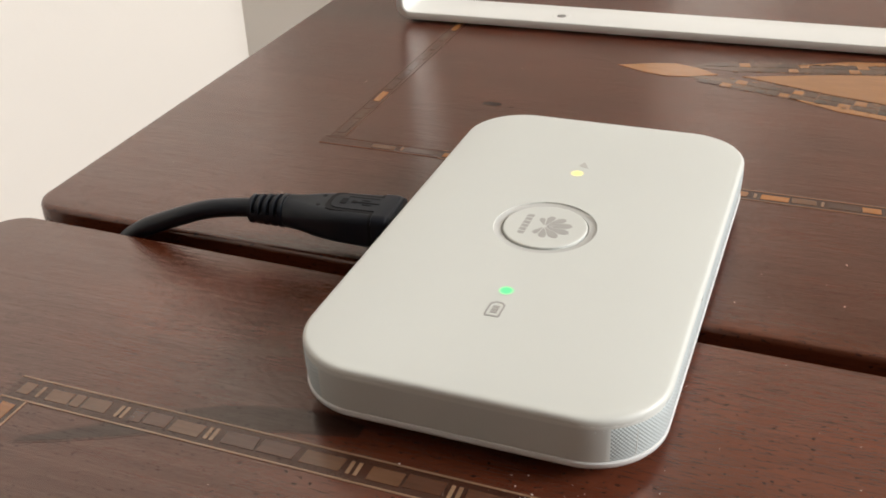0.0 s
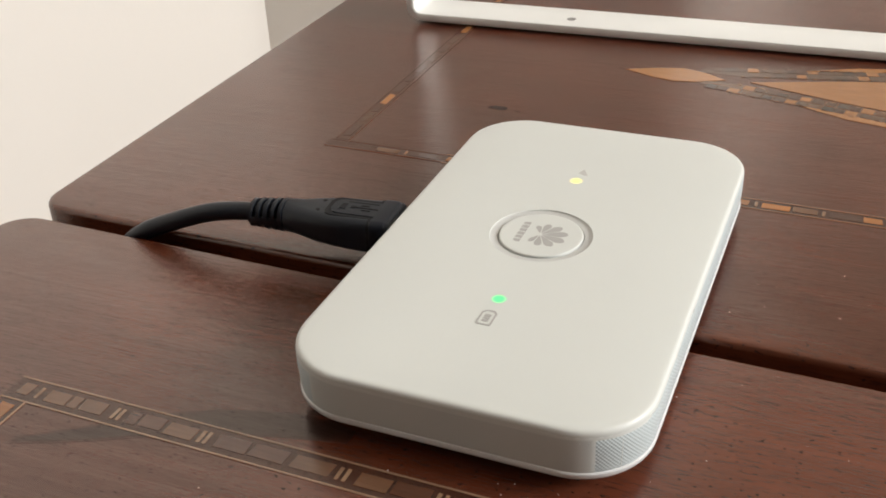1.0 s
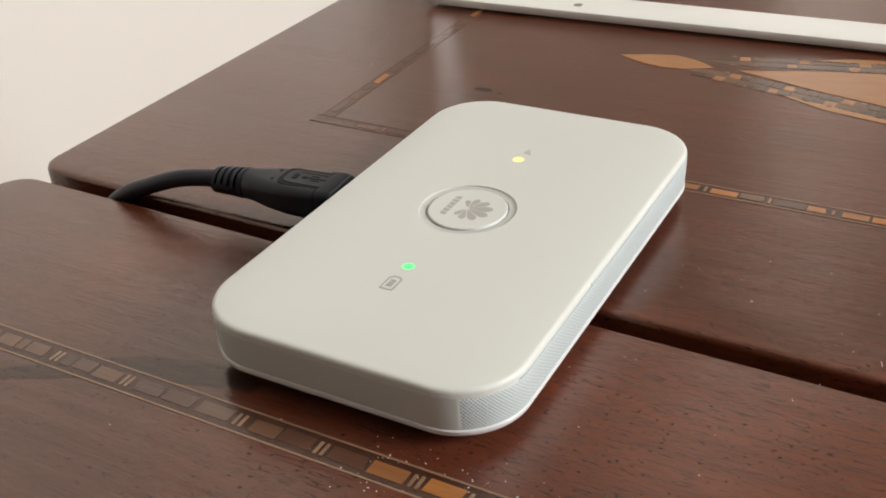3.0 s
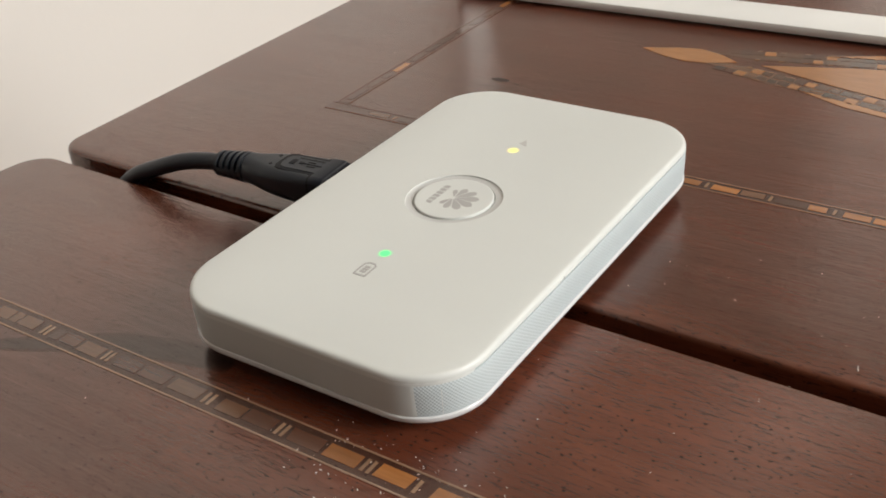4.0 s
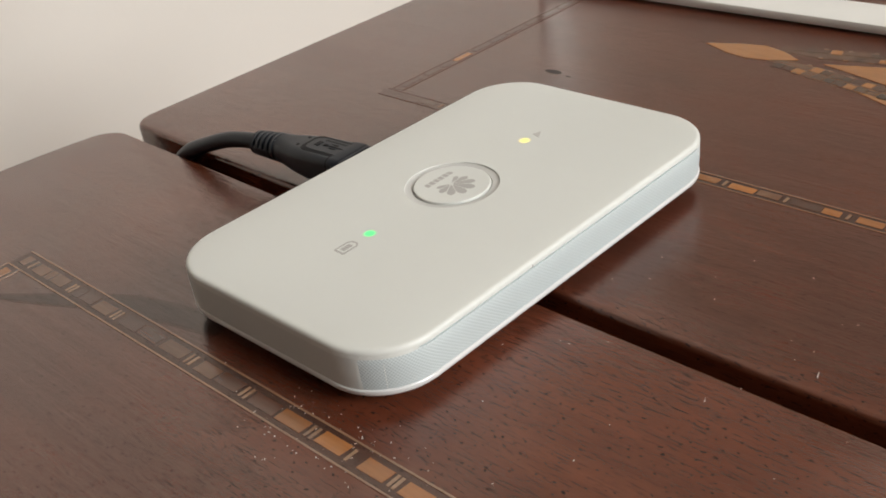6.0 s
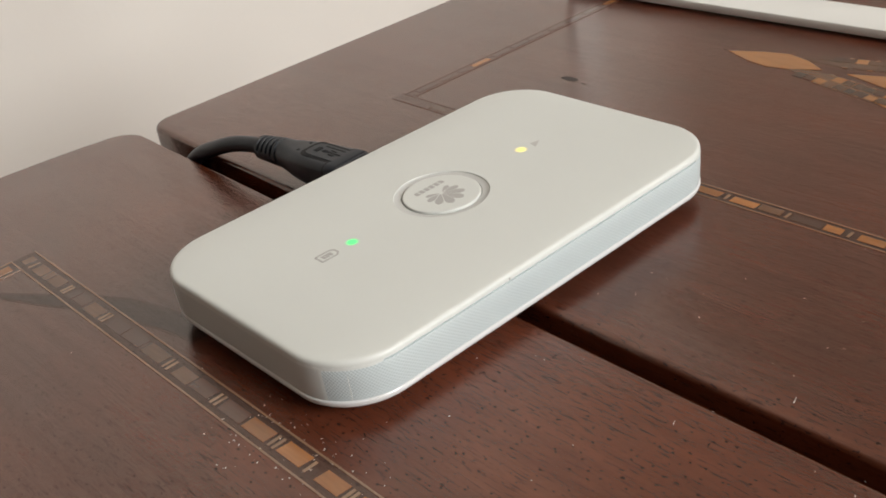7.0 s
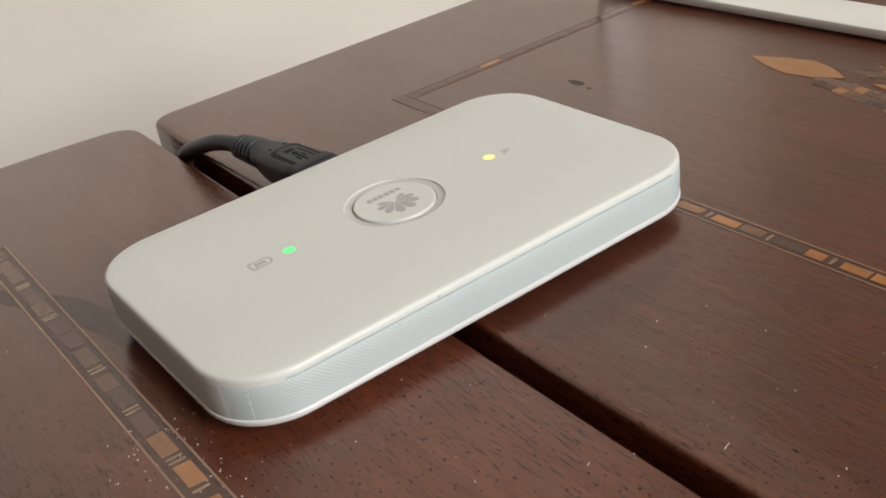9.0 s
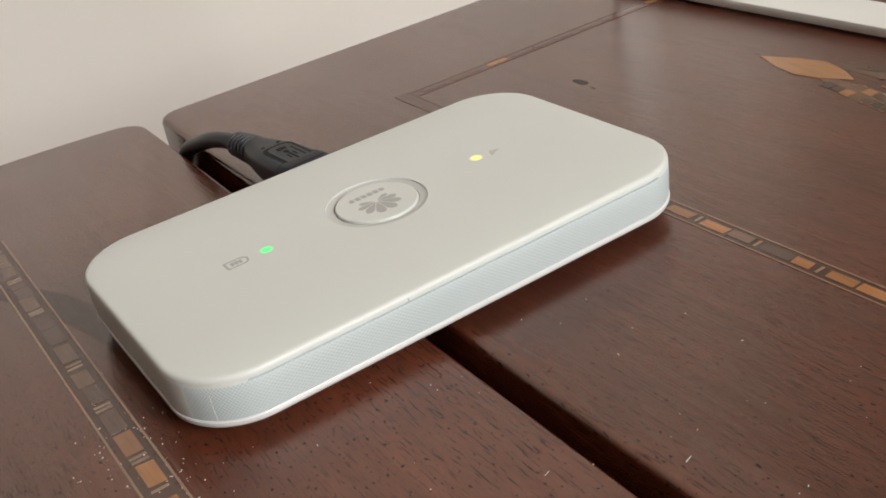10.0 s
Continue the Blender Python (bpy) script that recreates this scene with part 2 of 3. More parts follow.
def revolve(bm, profile, n=64, centre=(0, 0), cap0=False, cap1=False):
    return loft(bm, [[(centre[0] + r * math.cos(2 * math.pi * i / n), centre[1] + r * math.sin(2 * math.pi * i / n), z) for i in range(n)] for r, z in profile], cap0, cap1)


def smooth_path(points, per=12):
    """Points of a curve through those given."""
    p = [Vector(q) for q in points]
    p = [2 * p[0] - p[1]] + p + [2 * p[-1] - p[-2]]
    out = []
    for i in range(1, len(p) - 2):
        for j in range(per):
            t = j / per
            out.append(0.5 * (2 * p[i] + (p[i + 1] - p[i - 1]) * t + (2 * p[i - 1] - 5 * p[i] + 4 * p[i + 1] - p[i + 2]) * t * t
                              + (3 * p[i] - p[i - 1] - 3 * p[i + 1] + p[i + 2]) * t ** 3))
    return out + [p[-2]]


def tube(bm, path, radius, n=16):
    side = None
    loops = []
    for i, q in enumerate(path):
        d = (path[min(i + 1, len(path) - 1)] - path[max(i - 1, 0)]).normalized()
        side = d.orthogonal().normalized() if side is None else (side - side.dot(d) * d).normalized()
        up = d.cross(side)
        loops.append([q + radius * (math.cos(2 * math.pi * k / n) * side + math.sin(2 * math.pi * k / n) * up) for k in range(n)])
    return loft(bm, loops)


# ---- room ----
def slab(name, label, category, mat, x0, x1, y0, y1, z0, z1):
    ob = part(name, box(bmesh.new(), x0, x1, y0, y1, z0, z1), mat)
    return tagged(ob, label, category, kind="structure")


BACK = 250.0
RX0, RX1, RY0, RY1, RZ0, RZ1 = (v / CM for v in (ROOM_X0, ROOM_X1, ROOM_Y0, ROOM_Y1, ROOM_Z0, ROOM_Z1))
slab("floor", "brown wooden floor under the table", "floor", FLOOR, RX0 - 15, RX1 + 15, RY0 - 15, BACK + 15, RZ0 - 10, RZ0)
slab("ceiling", "plain warm cream painted ceiling", "ceiling", CEIL, RX0 - 15, RX1 + 15, RY0 - 15, BACK + 15, RZ1, RZ1 + 10)
slab("wall_west", "smooth cream painted wall beside the table", "wall", WALL, RX0 - 15, RX0, RY0 - 15, RY1 + 15, RZ0, RZ1)
slab("wall_north", "smooth cream painted wall behind the table", "wall", WALL, RX0, -12.0, RY1, RY1 + 15, RZ0, RZ1)
# unseen deep end, added so the varnish mirrors a farther, dimmer wall
slab("wall_return_added", "unseen cream wall added beside the deep end of the room", "wall", WALL, -27.0, -12.0, RY1 + 15, BACK, RZ0, RZ1)
slab("wall_back_added", "unseen cream wall added far back to dim the table's reflection", "wall", WALL, -27.0, RX1 + 15, BACK, BACK + 15, RZ0, RZ1)
# unseen dark wall, added to cut bounce light on the router's near side
slab("wall_south_added", "unseen dark wall added behind the viewer to dim the near side", "wall", PANEL, RX0, RX1, RY0 - 15, RY0, RZ0, RZ1)


def wall_with_window():
    bm = bmesh.new()
    y0, y1, z0, z1 = WIN_Y0 / CM, WIN_Y1 / CM, WIN_Z0 / CM, WIN_Z1 / CM
    X0, X1 = RX1, RX1 + 15
    for a, b, c, d in ((RY0 - 15, y0, RZ0, RZ1), (y1, BACK, RZ0, RZ1), (y0, y1, RZ0, z0), (y0, y1, z1, RZ1)):
        box(bm, X0, X1, a, b, c, d)
    tagged(part("wall_east", bm, WALL), "cream painted wall with a window opening", "wall", kind="structure")
    win = tagged(new("window_1"), "white framed window letting in daylight", "window", kind="structure")
    bm = bmesh.new()
    for a, b, c, d in ((y0, y0 + 5, z0, z1), (y1 - 5, y1, z0, z1), (y0 + 5, y1 - 5, z0, z0 + 5), (y0 + 5, y1 - 5, z1 - 5, z1)):
        box(bm, X0 + 8, X0 + 12, a, b, c, d)
    part("window_frame", bm, FRAME, win)


wall_with_window()


# ---- table ----
LEFT, RIGHT = -11.88, 30.0
FAR_Y0, FAR_Y1 = -0.41, 27.0
NEAR_Y0, NEAR_Y1 = -29.0, -0.85
THICK = 1.9


def leaf(parent, y0, y1, label, gap_side, corner, roll_over):
    """A table leaf: rounded corners in plan, worn upper edges, and a gap edge that runs a little askew."""
    w, l = RIGHT - LEFT, y1 - y0
    cx, cy = (LEFT + RIGHT) / 2, (y0 + y1) / 2

    def askew(x, y):
        near_gap = (y - y0) / l if gap_side > 0 else (y1 - y) / l
        bow = 0.62 * (1 - math.exp(-(y1 - y) / 2.5)) * max(0.0, (RIGHT - x) / w) if gap_side > 0 else 0.0
        return x - bow, y - 0.013 * x * near_gap
    loops = []
    for inset, z in ((0.10, -THICK), (0.0, -THICK + 0.12), (0.0, -0.12), (0.10, -0.075), (0.28, -0.035), (0.55, -0.010), (1.0, 0.0)):
        k = inset if z < -1 else inset * roll_over
        loops.append([(*askew(cx + x, cy + y), z) for x, y in round_rect(w - 2 * k, l - 2 * k, corner - k, 8, 40)])
    return part("leaf", loft(bmesh.new(), loops), WOOD, parent, label)


table = thing("folding_table", "varnished red-brown wooden table with inlaid marquetry borders", "table")
far_leaf = leaf(table, FAR_Y0, FAR_Y1, "leaf with a marquetry border and medallion", -1, 0.65, 0.14)
near_leaf = leaf(table, NEAR_Y0, NEAR_Y1, "leaf with a marquetry border", 1, 0.65, 0.09)
# unseen strip added under the gap to keep light from below out
part("gap_blocker_batten", box(bmesh.new(), -6.9, RIGHT - 1, -2.6, 1.6, -THICK - 0.8, -THICK, 0.1), WOOD, table)
for x in (LEFT + 2, RIGHT - 8):
    part("bearer", box(bmesh.new(), x - 1.2, x + 1.2, NEAR_Y0 + 2, FAR_Y1 - 2, -THICK - 4.0, -THICK - 0.8, 0.15), WOOD, table)
for x in (LEFT + 2, RIGHT - 8):
    for y in (NEAR_Y0 + 5, FAR_Y1 - 5):
        part("leg", box(bmesh.new(), x - 1.6, x + 1.6, y - 1.6, y + 1.6, RZ0, -THICK - 4.0, 0.2), WOOD, table)

# marquetry: pieces stand a hair proud of the varnish
PROUD = 0.010


def inlay(name, outline, mat, parent, z=PROUD):
    return part(name, prism(bmesh.new(), outline, -0.06, z), mat, parent)


def border_run(parent, place, start, end, pieces, ground=None, string=None, wide=1.0):
    """A band of inlay along u from start to end: dark ground, two light lines, pieces (u0, u1, kind). place(u, v) gives x, y."""
    def quad(u0, u1, v0, v1, lean=0.0):
        return [place(u0, v0 * wide), place(u1, v0 * wide), place(u1 + lean, v1 * wide), place(u0 + lean, v1 * wide)]

    def ordered(q):
        area = sum(a[0] * b[1] - b[0] * a[1] for a, b in zip(q, q[1:] + q[:1]))
        return q if area > 0 else q[::-1]
    inlay("inlay_ground", ordered(quad(start, end, -0.235, 0.235)), ground or INLAY_GROUND, parent, 0.004)
    for v in (-0.26, 0.26):
        inlay("inlay_line", ordered(quad(start, end, v - 0.018, v + 0.018)), string or INLAY_LINE, parent)
    for u0, u1, kind in pieces:
        if kind == "bars":
            k = max(1, round((u1 - u0) / 0.12))
            for i in range(k):
                c = u0 + (i + 0.5) * (u1 - u0) / k
                inlay("inlay_bar", ordered(quad(c - 0.032, c + 0.032, -0.13, 0.13)), INLAY_PALE, parent)
        else:
            mat = {"orange": INLAY_ORANGE, "tan": INLAY_TAN, "brown": INLAY_BROWN, "pale": INLAY_PALE}[kind]
            jit = random.uniform(-0.02, 0.02)
            inlay("inlay_piece", ordered(quad(u0, u1, -0.135 + jit, 0.135 + jit, random.uniform(-0.03, 0.03))), mat, parent)


def repeat_pieces(start, end):
    """The border's usual order of pieces."""
    out, u = [], start
    while True:
        for length, kind in ((0.62, "orange"), (0.26, "bars"), (0.58, "orange"), (0.72, "brown"), (0.24, "bars"), (0.70, "brown")):
            if u + length > end - 0.1:
                return out
            out.append((u + 0.03, u + length - 0.03, kind))
            u += length


NEAR_PIECES = [(-7.43, -7.2, "tan"), (-7.08, -6.95, "bars"), (-6.84, -6.4, "tan"), (-6.36, -6.17, "tan"), (-6.12, -5.66, "tan"), (-5.5, -5.28, "bars"),
               (-5.2, -4.98, "brown"), (-4.93, -4.5, "brown"), (-4.43, -3.89, "tan"), (-3.82, -3.6, "bars"), (-3.48, -2.9, "brown"), (-2.86, -2.24, "brown"),
               (-2.12, -1.45, "tan"), (-1.37, -1.12, "bars"), (-1.0, -0.47, "tan"), (-0.42, 0.18, "brown"), (0.24, 0.48, "bars"), (0.54, 1.2, "brown"),
               (1.26, 1.9, "orange"), (1.95, 2.19, "bars"), (2.22, 2.83, "orange"), (2.89, 3.04, "bars")]
border_run(near_leaf, lambda u, v: (u, -5.73 + v), -7.6, 25.5, NEAR_PIECES + repeat_pieces(3.2, 25.5), wide=1.06)
border_run(near_leaf, lambda u, v: (-7.34 + v, -5.99 - u), 0.0, 18.0, repeat_pieces(0.1, 18.0))
FAR_WORN = [(-5.7, -5.1, "tan"), (-5.0, -4.86, "bars"), (-4.8, -4.1, "brown")]
FAR_PIECES = repeat_pieces(-3.9, 2.4)
FAR_PIECES += [(2.5, 3.1, "orange"), (3.2, 3.33, "bars"), (3.38, 3.96, "orange"), (4.02, 4.52, "tan"), (4.58, 4.70, "bars"), (4.76, 5.40, "brown"), (5.43, 5.8, "orange"),
               (5.88, 6.0, "bars"), (6.12, 6.65, "orange"), (6.7, 7.3, "orange")]
border_run(far_leaf, lambda u, v: (u, 4.74 + v), -7.05, -3.95, FAR_WORN, INLAY_WORN, LINE_WORN, 0.72)
border_run(far_leaf, lambda u, v: (u, 4.74 + v), -3.95, 25.5, FAR_PIECES + repeat_pieces(7.4, 25.5), wide=0.82)
border_run(far_leaf, lambda u, v: (-6.76 + v, 5.0 + u), 0.0, 17.0, [(0.2, 0.9, "brown"), (1.1, 1.65, "tan"), (1.75, 2.0, "brown"), (2.3, 2.95, "orange"), (3.1, 3.8, "brown"), (3.9, 4.5, "brown"), (4.6, 5.2, "brown"), (5.5, 6.1, "tan"), (6.3, 6.9, "brown"), (7.1, 7.7, "tan")] + repeat_pieces(8.0, 17.0), INLAY_WORN, LINE_WORN, 0.68)


def medallion(parent):
    """Long-pointed star of orange veneer with borders of small dark and pale checks."""
    cx, cy = 7.6, 11.55

    def both(name, pts, mat, z=PROUD):
        for sx in (1, -1):
            q = [(cx + sx * (x - cx), y) for x, y in pts]
            area = sum(a[0] * b[1] - b[0] * a[1] for a, b in zip(q, q[1:] + q[:1]))
            inlay(name, q if area > 0 else q[::-1], mat, parent, z)
    both("inlay_petal", [(-1.27, 11.54), (-0.5, 11.2), (0.15, 11.06), (0.75, 11.17), (1.45, 11.5), (0.9, 11.85), (0.25, 12.05), (-0.4, 11.9)], INLAY_STAR)
    both("inlay_petal", [(2.1, 11.53), (4.3, 10.88), (6.2, 10.45), (7.58, 10.3), (7.58, 12.8), (6.2, 12.7), (4.3, 12.25)], INLAY_STAR)
    both("inlay_petal", [(3.3, 10.40), (4.7, 9.78), (7.58, 9.2), (7.58, 9.45), (5.6, 9.85)], INLAY_STAR)
    both("inlay_petal", [(3.3, 12.70), (5.6, 13.25), (7.58, 13.6), (7.58, 13.9), (4.7, 13.35)], INLAY_STAR)
    for (xa, ya), (xb, yb) in (((0.7, 11.25), (6.6, 9.95)), ((0.7, 11.95), (6.6, 13.15))):
        d = Vector((xb - xa, yb - ya)).normalized()
        s = Vector((-d.y, d.x))
        length = math.hypot(xb - xa, yb - ya)
        ground = [Vector((xa, ya)) + d * u + s * v for u, v in ((0, -0.06), (1.2, -0.34), (length, -0.34), (length, 0.34), (1.2, 0.34), (0, 0.1))]
        both("inlay_ground", [tuple(g) for g in ground], INLAY_TAN, 0.004)
        u, k = 0.5, 0
        while u < length - 0.3:
            for j, v in enumerate((-0.17, 0.17)):
                if u < 1.2 and j == (0 if yb > ya else 1):
                    continue
                size = 0.115 if (k + j) % 2 else 0.135
                c = Vector((xa, ya)) + d * (u + random.uniform(-0.03, 0.03)) + s * v
                q = [c + d * a + s * b for a, b in ((-size * 1.1, -size), (size * 1.1, -size), (size * 0.95, size), (-size * 1.15, size))]
                both("inlay_check", [tuple(p) for p in q], (INLAY_GREY, INLAY_TAN, INLAY_BROWN, INLAY_TAN, INLAY_STAR)[(k * 2 + j * 3) % 5])
            for v in (-0.31, 0.31):
                if (k % 2) == 0 and u > 1.0:
                    c = Vector((xa, ya)) + d * u + s * v
                    q = [c + d * a + s * b for a, b in ((-0.06, -0.03), (0.06, -0.03), (0.06, 0.03), (-0.06, 0.03))]
                    both("inlay_dash", [tuple(p) for p in q], INLAY_PALE)
            u, k = u + 0.31, k + 1


medallion(far_leaf)


def knot(parent, x, y, a, b, mat):
    rng = random.Random(int(x * 10))
    pts = [(x + a * math.cos(t) * rng.uniform(0.75, 1.1), y + b * math.sin(t) * rng.uniform(0.7, 1.15)) for t in (2 * math.pi * i / 14 for i in range(14))]
    inlay("wood_knot", pts, mat, parent, 0.003)


def dark_curve(parent, spine, name, mat, grow, z):
    """A curved band of darker wood on the leaf: spine points (x, y, half width)."""
    upper = [(x, y + w + grow) for x, y, w in spine]
    lower = [(x, y - w - grow) for x, y, w in spine]
    inlay(name, lower + upper[::-1], mat, parent, z)


SPINE = [(-6.6, -6.84, 0.05), (-5.95, -6.50, 0.15), (-5.3, -6.14, 0.22), (-4.6, -5.72, 0.28), (-3.9, -5.40, 0.31), (-3.2, -5.18, 0.31), (-2.6, -5.02, 0.28), (-2.0, -4.94, 0.22), (-1.5, -4.94, 0.12)]
dark_curve(near_leaf, SPINE, "dark_curve_rim", DARK_CURVE_RIM, 0.035, 0.0020)
dark_curve(near_leaf, SPINE, "dark_curve", DARK_CURVE, -0.025, 0.0032)

knot(far_leaf, -3.75, 7.95, 0.26, 0.13, KNOT)
knot(far_leaf, -3.2, 7.86, 0.10, 0.03, KNOT)
knot(far_leaf, -1.42, 11.62, 0.07, 0.05, INLAY_GROUND)


# ---- mobile router ----
W, L, TOP, RAD = 5.89, 9.96, 1.258, 1.21
CX, CY = 0.10, -0.01


def outline(inset, z, n=16):
    return [(x + CX, y + CY, z) for x, y in round_rect(W - 2 * inset, L - 2 * inset, RAD - inset * 0.75, n, 16)]


router = thing("mobile_router", "slim white plastic pocket router with rounded corners and lit indicators", "router")
# top cover, open for the button's channel
edge = outline(0.42, TOP - 0.032)
ring_loop = [(0.945 * math.cos(math.atan2(y, x)), 0.945 * math.sin(math.atan2(y, x)), TOP) for x, y, z in edge]
wider = [(x * 1.05, y * 1.05, z) for x, y, z in ring_loop]
mid = [(p[0] * 0.5 + q[0] * 0.5, p[1] * 0.5 + q[1] * 0.5, TOP - 0.002) for p, q in zip(ring_loop, edge)]
shoulder = [(p[0] * 0.22 + q[0] * 0.78, p[1] * 0.22 + q[1] * 0.78, TOP - 0.012) for p, q in zip(ring_loop, edge)]
cover_loops = [[(x * 0.996, y * 0.996, TOP - 0.012) for x, y, z in ring_loop], ring_loop, wider, mid, shoulder, edge]
for inset, z in ((0.26, -0.045), (0.12, -0.056), (0.075, -0.061), (0.052, -0.067), (0.033, -0.078), (0.018, -0.094), (0.008, -0.115), (0.002, -0.140), (0.000, -0.165), (0.001, -0.187), (0.012, -0.197), (0.06, -0.20)):
    cover_loops.append(outline(inset, TOP + z))
part("top_cover", loft(bmesh.new(), cover_loops, False, False), WHITE, router, "matt white top cover")
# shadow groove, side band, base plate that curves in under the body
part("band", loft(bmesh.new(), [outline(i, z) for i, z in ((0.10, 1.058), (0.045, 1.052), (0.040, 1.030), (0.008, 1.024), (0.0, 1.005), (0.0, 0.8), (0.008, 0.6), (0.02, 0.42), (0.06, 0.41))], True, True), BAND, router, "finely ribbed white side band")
part("base_plate", loft(bmesh.new(), [outline(i, z) for i, z in ((0.05, 0.415), (0.012, 0.41), (0.0, 0.39), (0.004, 0.33), (0.03, 0.285), (0.12, 0.235), (0.35, 0.14), (0.75, 0.04), (1.1, 0.0))], True, True), WHITE_GLOSS, router, "smooth white base plate")
for sx in (1, -1):
    ang = radians(-43)
    c = (CX + sx * (W / 2 - RAD), -L / 2 + RAD + CY)
    loops = []
    for i, z in ((0.006, 1.02), (0.0, 0.8), (0.008, 0.6), (0.02, 0.42)):
        r = RAD - i + 0.002
        loops.append([(c[0] + sx * (r + a) * math.cos(ang + b), c[1] + (r + a) * math.sin(ang + b), z) for a, b in ((-0.03, -0.008), (0.0, -0.005), (0.0, 0.005), (-0.03, 0.008))])
    part("seam_ridge", loft(bmesh.new(), loops), WHITE, router)
# plain end panels between the knurled sides, their shade painted as a darker white
def end_strip(sy, rows, reach):
    """A strip round the body's end, from corner to corner."""
    steps = [reach + (90 - reach) * i / 10 for i in range(11)]
    columns = [(-1, -180 + a) for a in steps] + [(f, -90) for f in (-0.5, 0.0, 0.5)] + [(1, -a) for a in steps[::-1]]
    loops = []
    for inset, z in rows:
        loop = []
        for k, (side, a) in enumerate(columns):
            r = RAD - inset - (0.015 if k in (0, len(columns) - 1) else 0.0)
            a = radians(a)
            loop.append((CX + side * (W / 2 - RAD) + (r * math.cos(a) if abs(side) == 1 else 0.0), CY + sy * (L / 2 - RAD - r * math.sin(a)), z))
        loops.append(loop if sy < 0 else loop[::-1])
    return loft(bmesh.new(), loops, False, False, False)


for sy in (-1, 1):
    part("end_panel", end_strip(sy, ((0.0, 1.03), (-0.001, 0.8), (0.006, 0.6), (0.018, 0.418), (0.03, 0.412)), 60), END_SHADED, router, "plain white end panel")
    part("cover_lip", end_strip(sy, ((0.012, 1.10), (0.0005, 1.085), (-0.001, 1.05), (-0.0015, 1.026), (0.006, 1.018)), 14), WHITE, router)
part("notch", box(bmesh.new(), CX + W / 2 - 0.02, CX + W / 2 + 0.004, -1.30, -1.275, 1.07, 1.12), PRINT, router)
channel = part("button_channel", revolve(bmesh.new(), ((0.943, TOP - 0.01), (0.940, TOP - 0.022), (0.932, TOP - 0.027), (0.795, TOP - 0.032), (0.785, TOP - 0.09)), 96), GREY_RING, router, "grey recessed ring")
part("channel_floor", revolve(bmesh.new(), ((0.95, TOP - 0.068), (0.70, TOP - 0.075)), 64, (0, 0), True, True), GREY_RING, router)
button = part("button", revolve(bmesh.new(), ((0.770, TOP - 0.1), (0.770, TOP - 0.016), (0.766, TOP - 0.003), (0.756, TOP + 0.005), (0.742, TOP + 0.007), (0.70, TOP + 0.005), (0.3, TOP)), 96, (0, 0), True, True), DISC, router, "round white button with a grey fan emblem")


def print_on(name, pts, mat, parent, z=TOP + 0.003):
    return part(name, prism(bmesh.new(), pts, z - 0.012, z), mat, parent)


# fan emblem: eight petals and a plain bar
for k in range(8):
    a = radians(-112 + 224 * k / 7)
    size = (0.27, 0.36, 0.43, 0.47, 0.47, 0.43, 0.36, 0.27)[k]
    d = Vector((math.cos(a), math.sin(a)))
    s = Vector((-d.y, d.x))
    base = Vector((-0.02, 0)) + d * 0.05
    print_on("emblem_petal", [tuple(base + d * size * u + s * v * size) for u, v in ((0, -0.012), (0.40, -0.130), (0.70, -0.205), (0.90, -0.15), (1.0, 0.0), (0.90, 0.15), (0.70, 0.205), (0.40, 0.130), (0, 0.012))], PRINT, button)
for k in range(6):
    y = -0.37 + k * 0.128
    print_on("emblem_bar", [(-0.43, y), (-0.30, y), (-0.30, y + 0.10), (-0.43, y + 0.10)], PRINT, button)


def disc_pts(cx, cy, r, n=32):
    return [(cx + r * math.cos(2 * math.pi * i / n), cy + r * math.sin(2 * math.pi * i / n)) for i in range(n)]


part("indicator", prism(bmesh.new(), disc_pts(0, 2.25, 0.15), TOP - 0.03, TOP + 0.0005), YELLOW, router, "glowing yellow indicator")
part("indicator", prism(bmesh.new(), disc_pts(0, -2.25, 0.15), TOP - 0.03, TOP + 0.0005), GREEN, router, "glowing green indicator")
print_on("signal_mark", [(-0.05, 2.58), (0.16, 2.52), (0.02, 2.78)], PRINT_FAINT, router)


def battery_mark():
    bm = bmesh.new()
    shape = [(-0.15, -0.25), (0.15, -0.25), (0.17, -0.22), (0.17, 0.17), (0.08, 0.25), (-0.08, 0.25), (-0.17, 0.17), (-0.17, -0.22)]
    out = [(x * 0.78, -2.82 + y * 0.86) for x, y in shape]
    inn = [(x * 0.60, -2.82 + y * 0.72) for x, y in shape]
    z0, z1 = TOP - 0.01, TOP + 0.003
    loft(bm, [[(x, y, z0) for x, y in out], [(x, y, z1) for x, y in out], [(x, y, z1) for x, y in inn], [(x, y, z0) for x, y in inn]], False, False)
    part("battery_mark", bm, PRINT, router)
    for k in range(3):
        y = -2.935 + k * 0.075
        print_on("battery_mark_bar", [(-0.055, y), (0.055, y), (0.055, y + 0.06), (-0.055, y + 0.06)], PRINT, router)


battery_mark()

# ---- charging cable ----
cable = thing("charging_cable", "black rubber charging cable plugged in and dropping through the table gap", "cable")
PY, PZ = 0.0, 0.72
SWING = Matrix.Translation((-2.95, 0, 0)) @ Matrix.Rotation(radians(4.0), 4, "Z") @ Matrix.Translation((3.01, 0.13, 0.03))


def swung(bm):
    bmesh.ops.transform(bm, matrix=SWING, verts=bm.verts)
    return bm


def section(x, w, h, y, z, r, n=6):
    return [(x, y + a, z + b) for a, b in round_rect(w, h, min(r, w / 2 - 0.01, h / 2 - 0.01), n)]


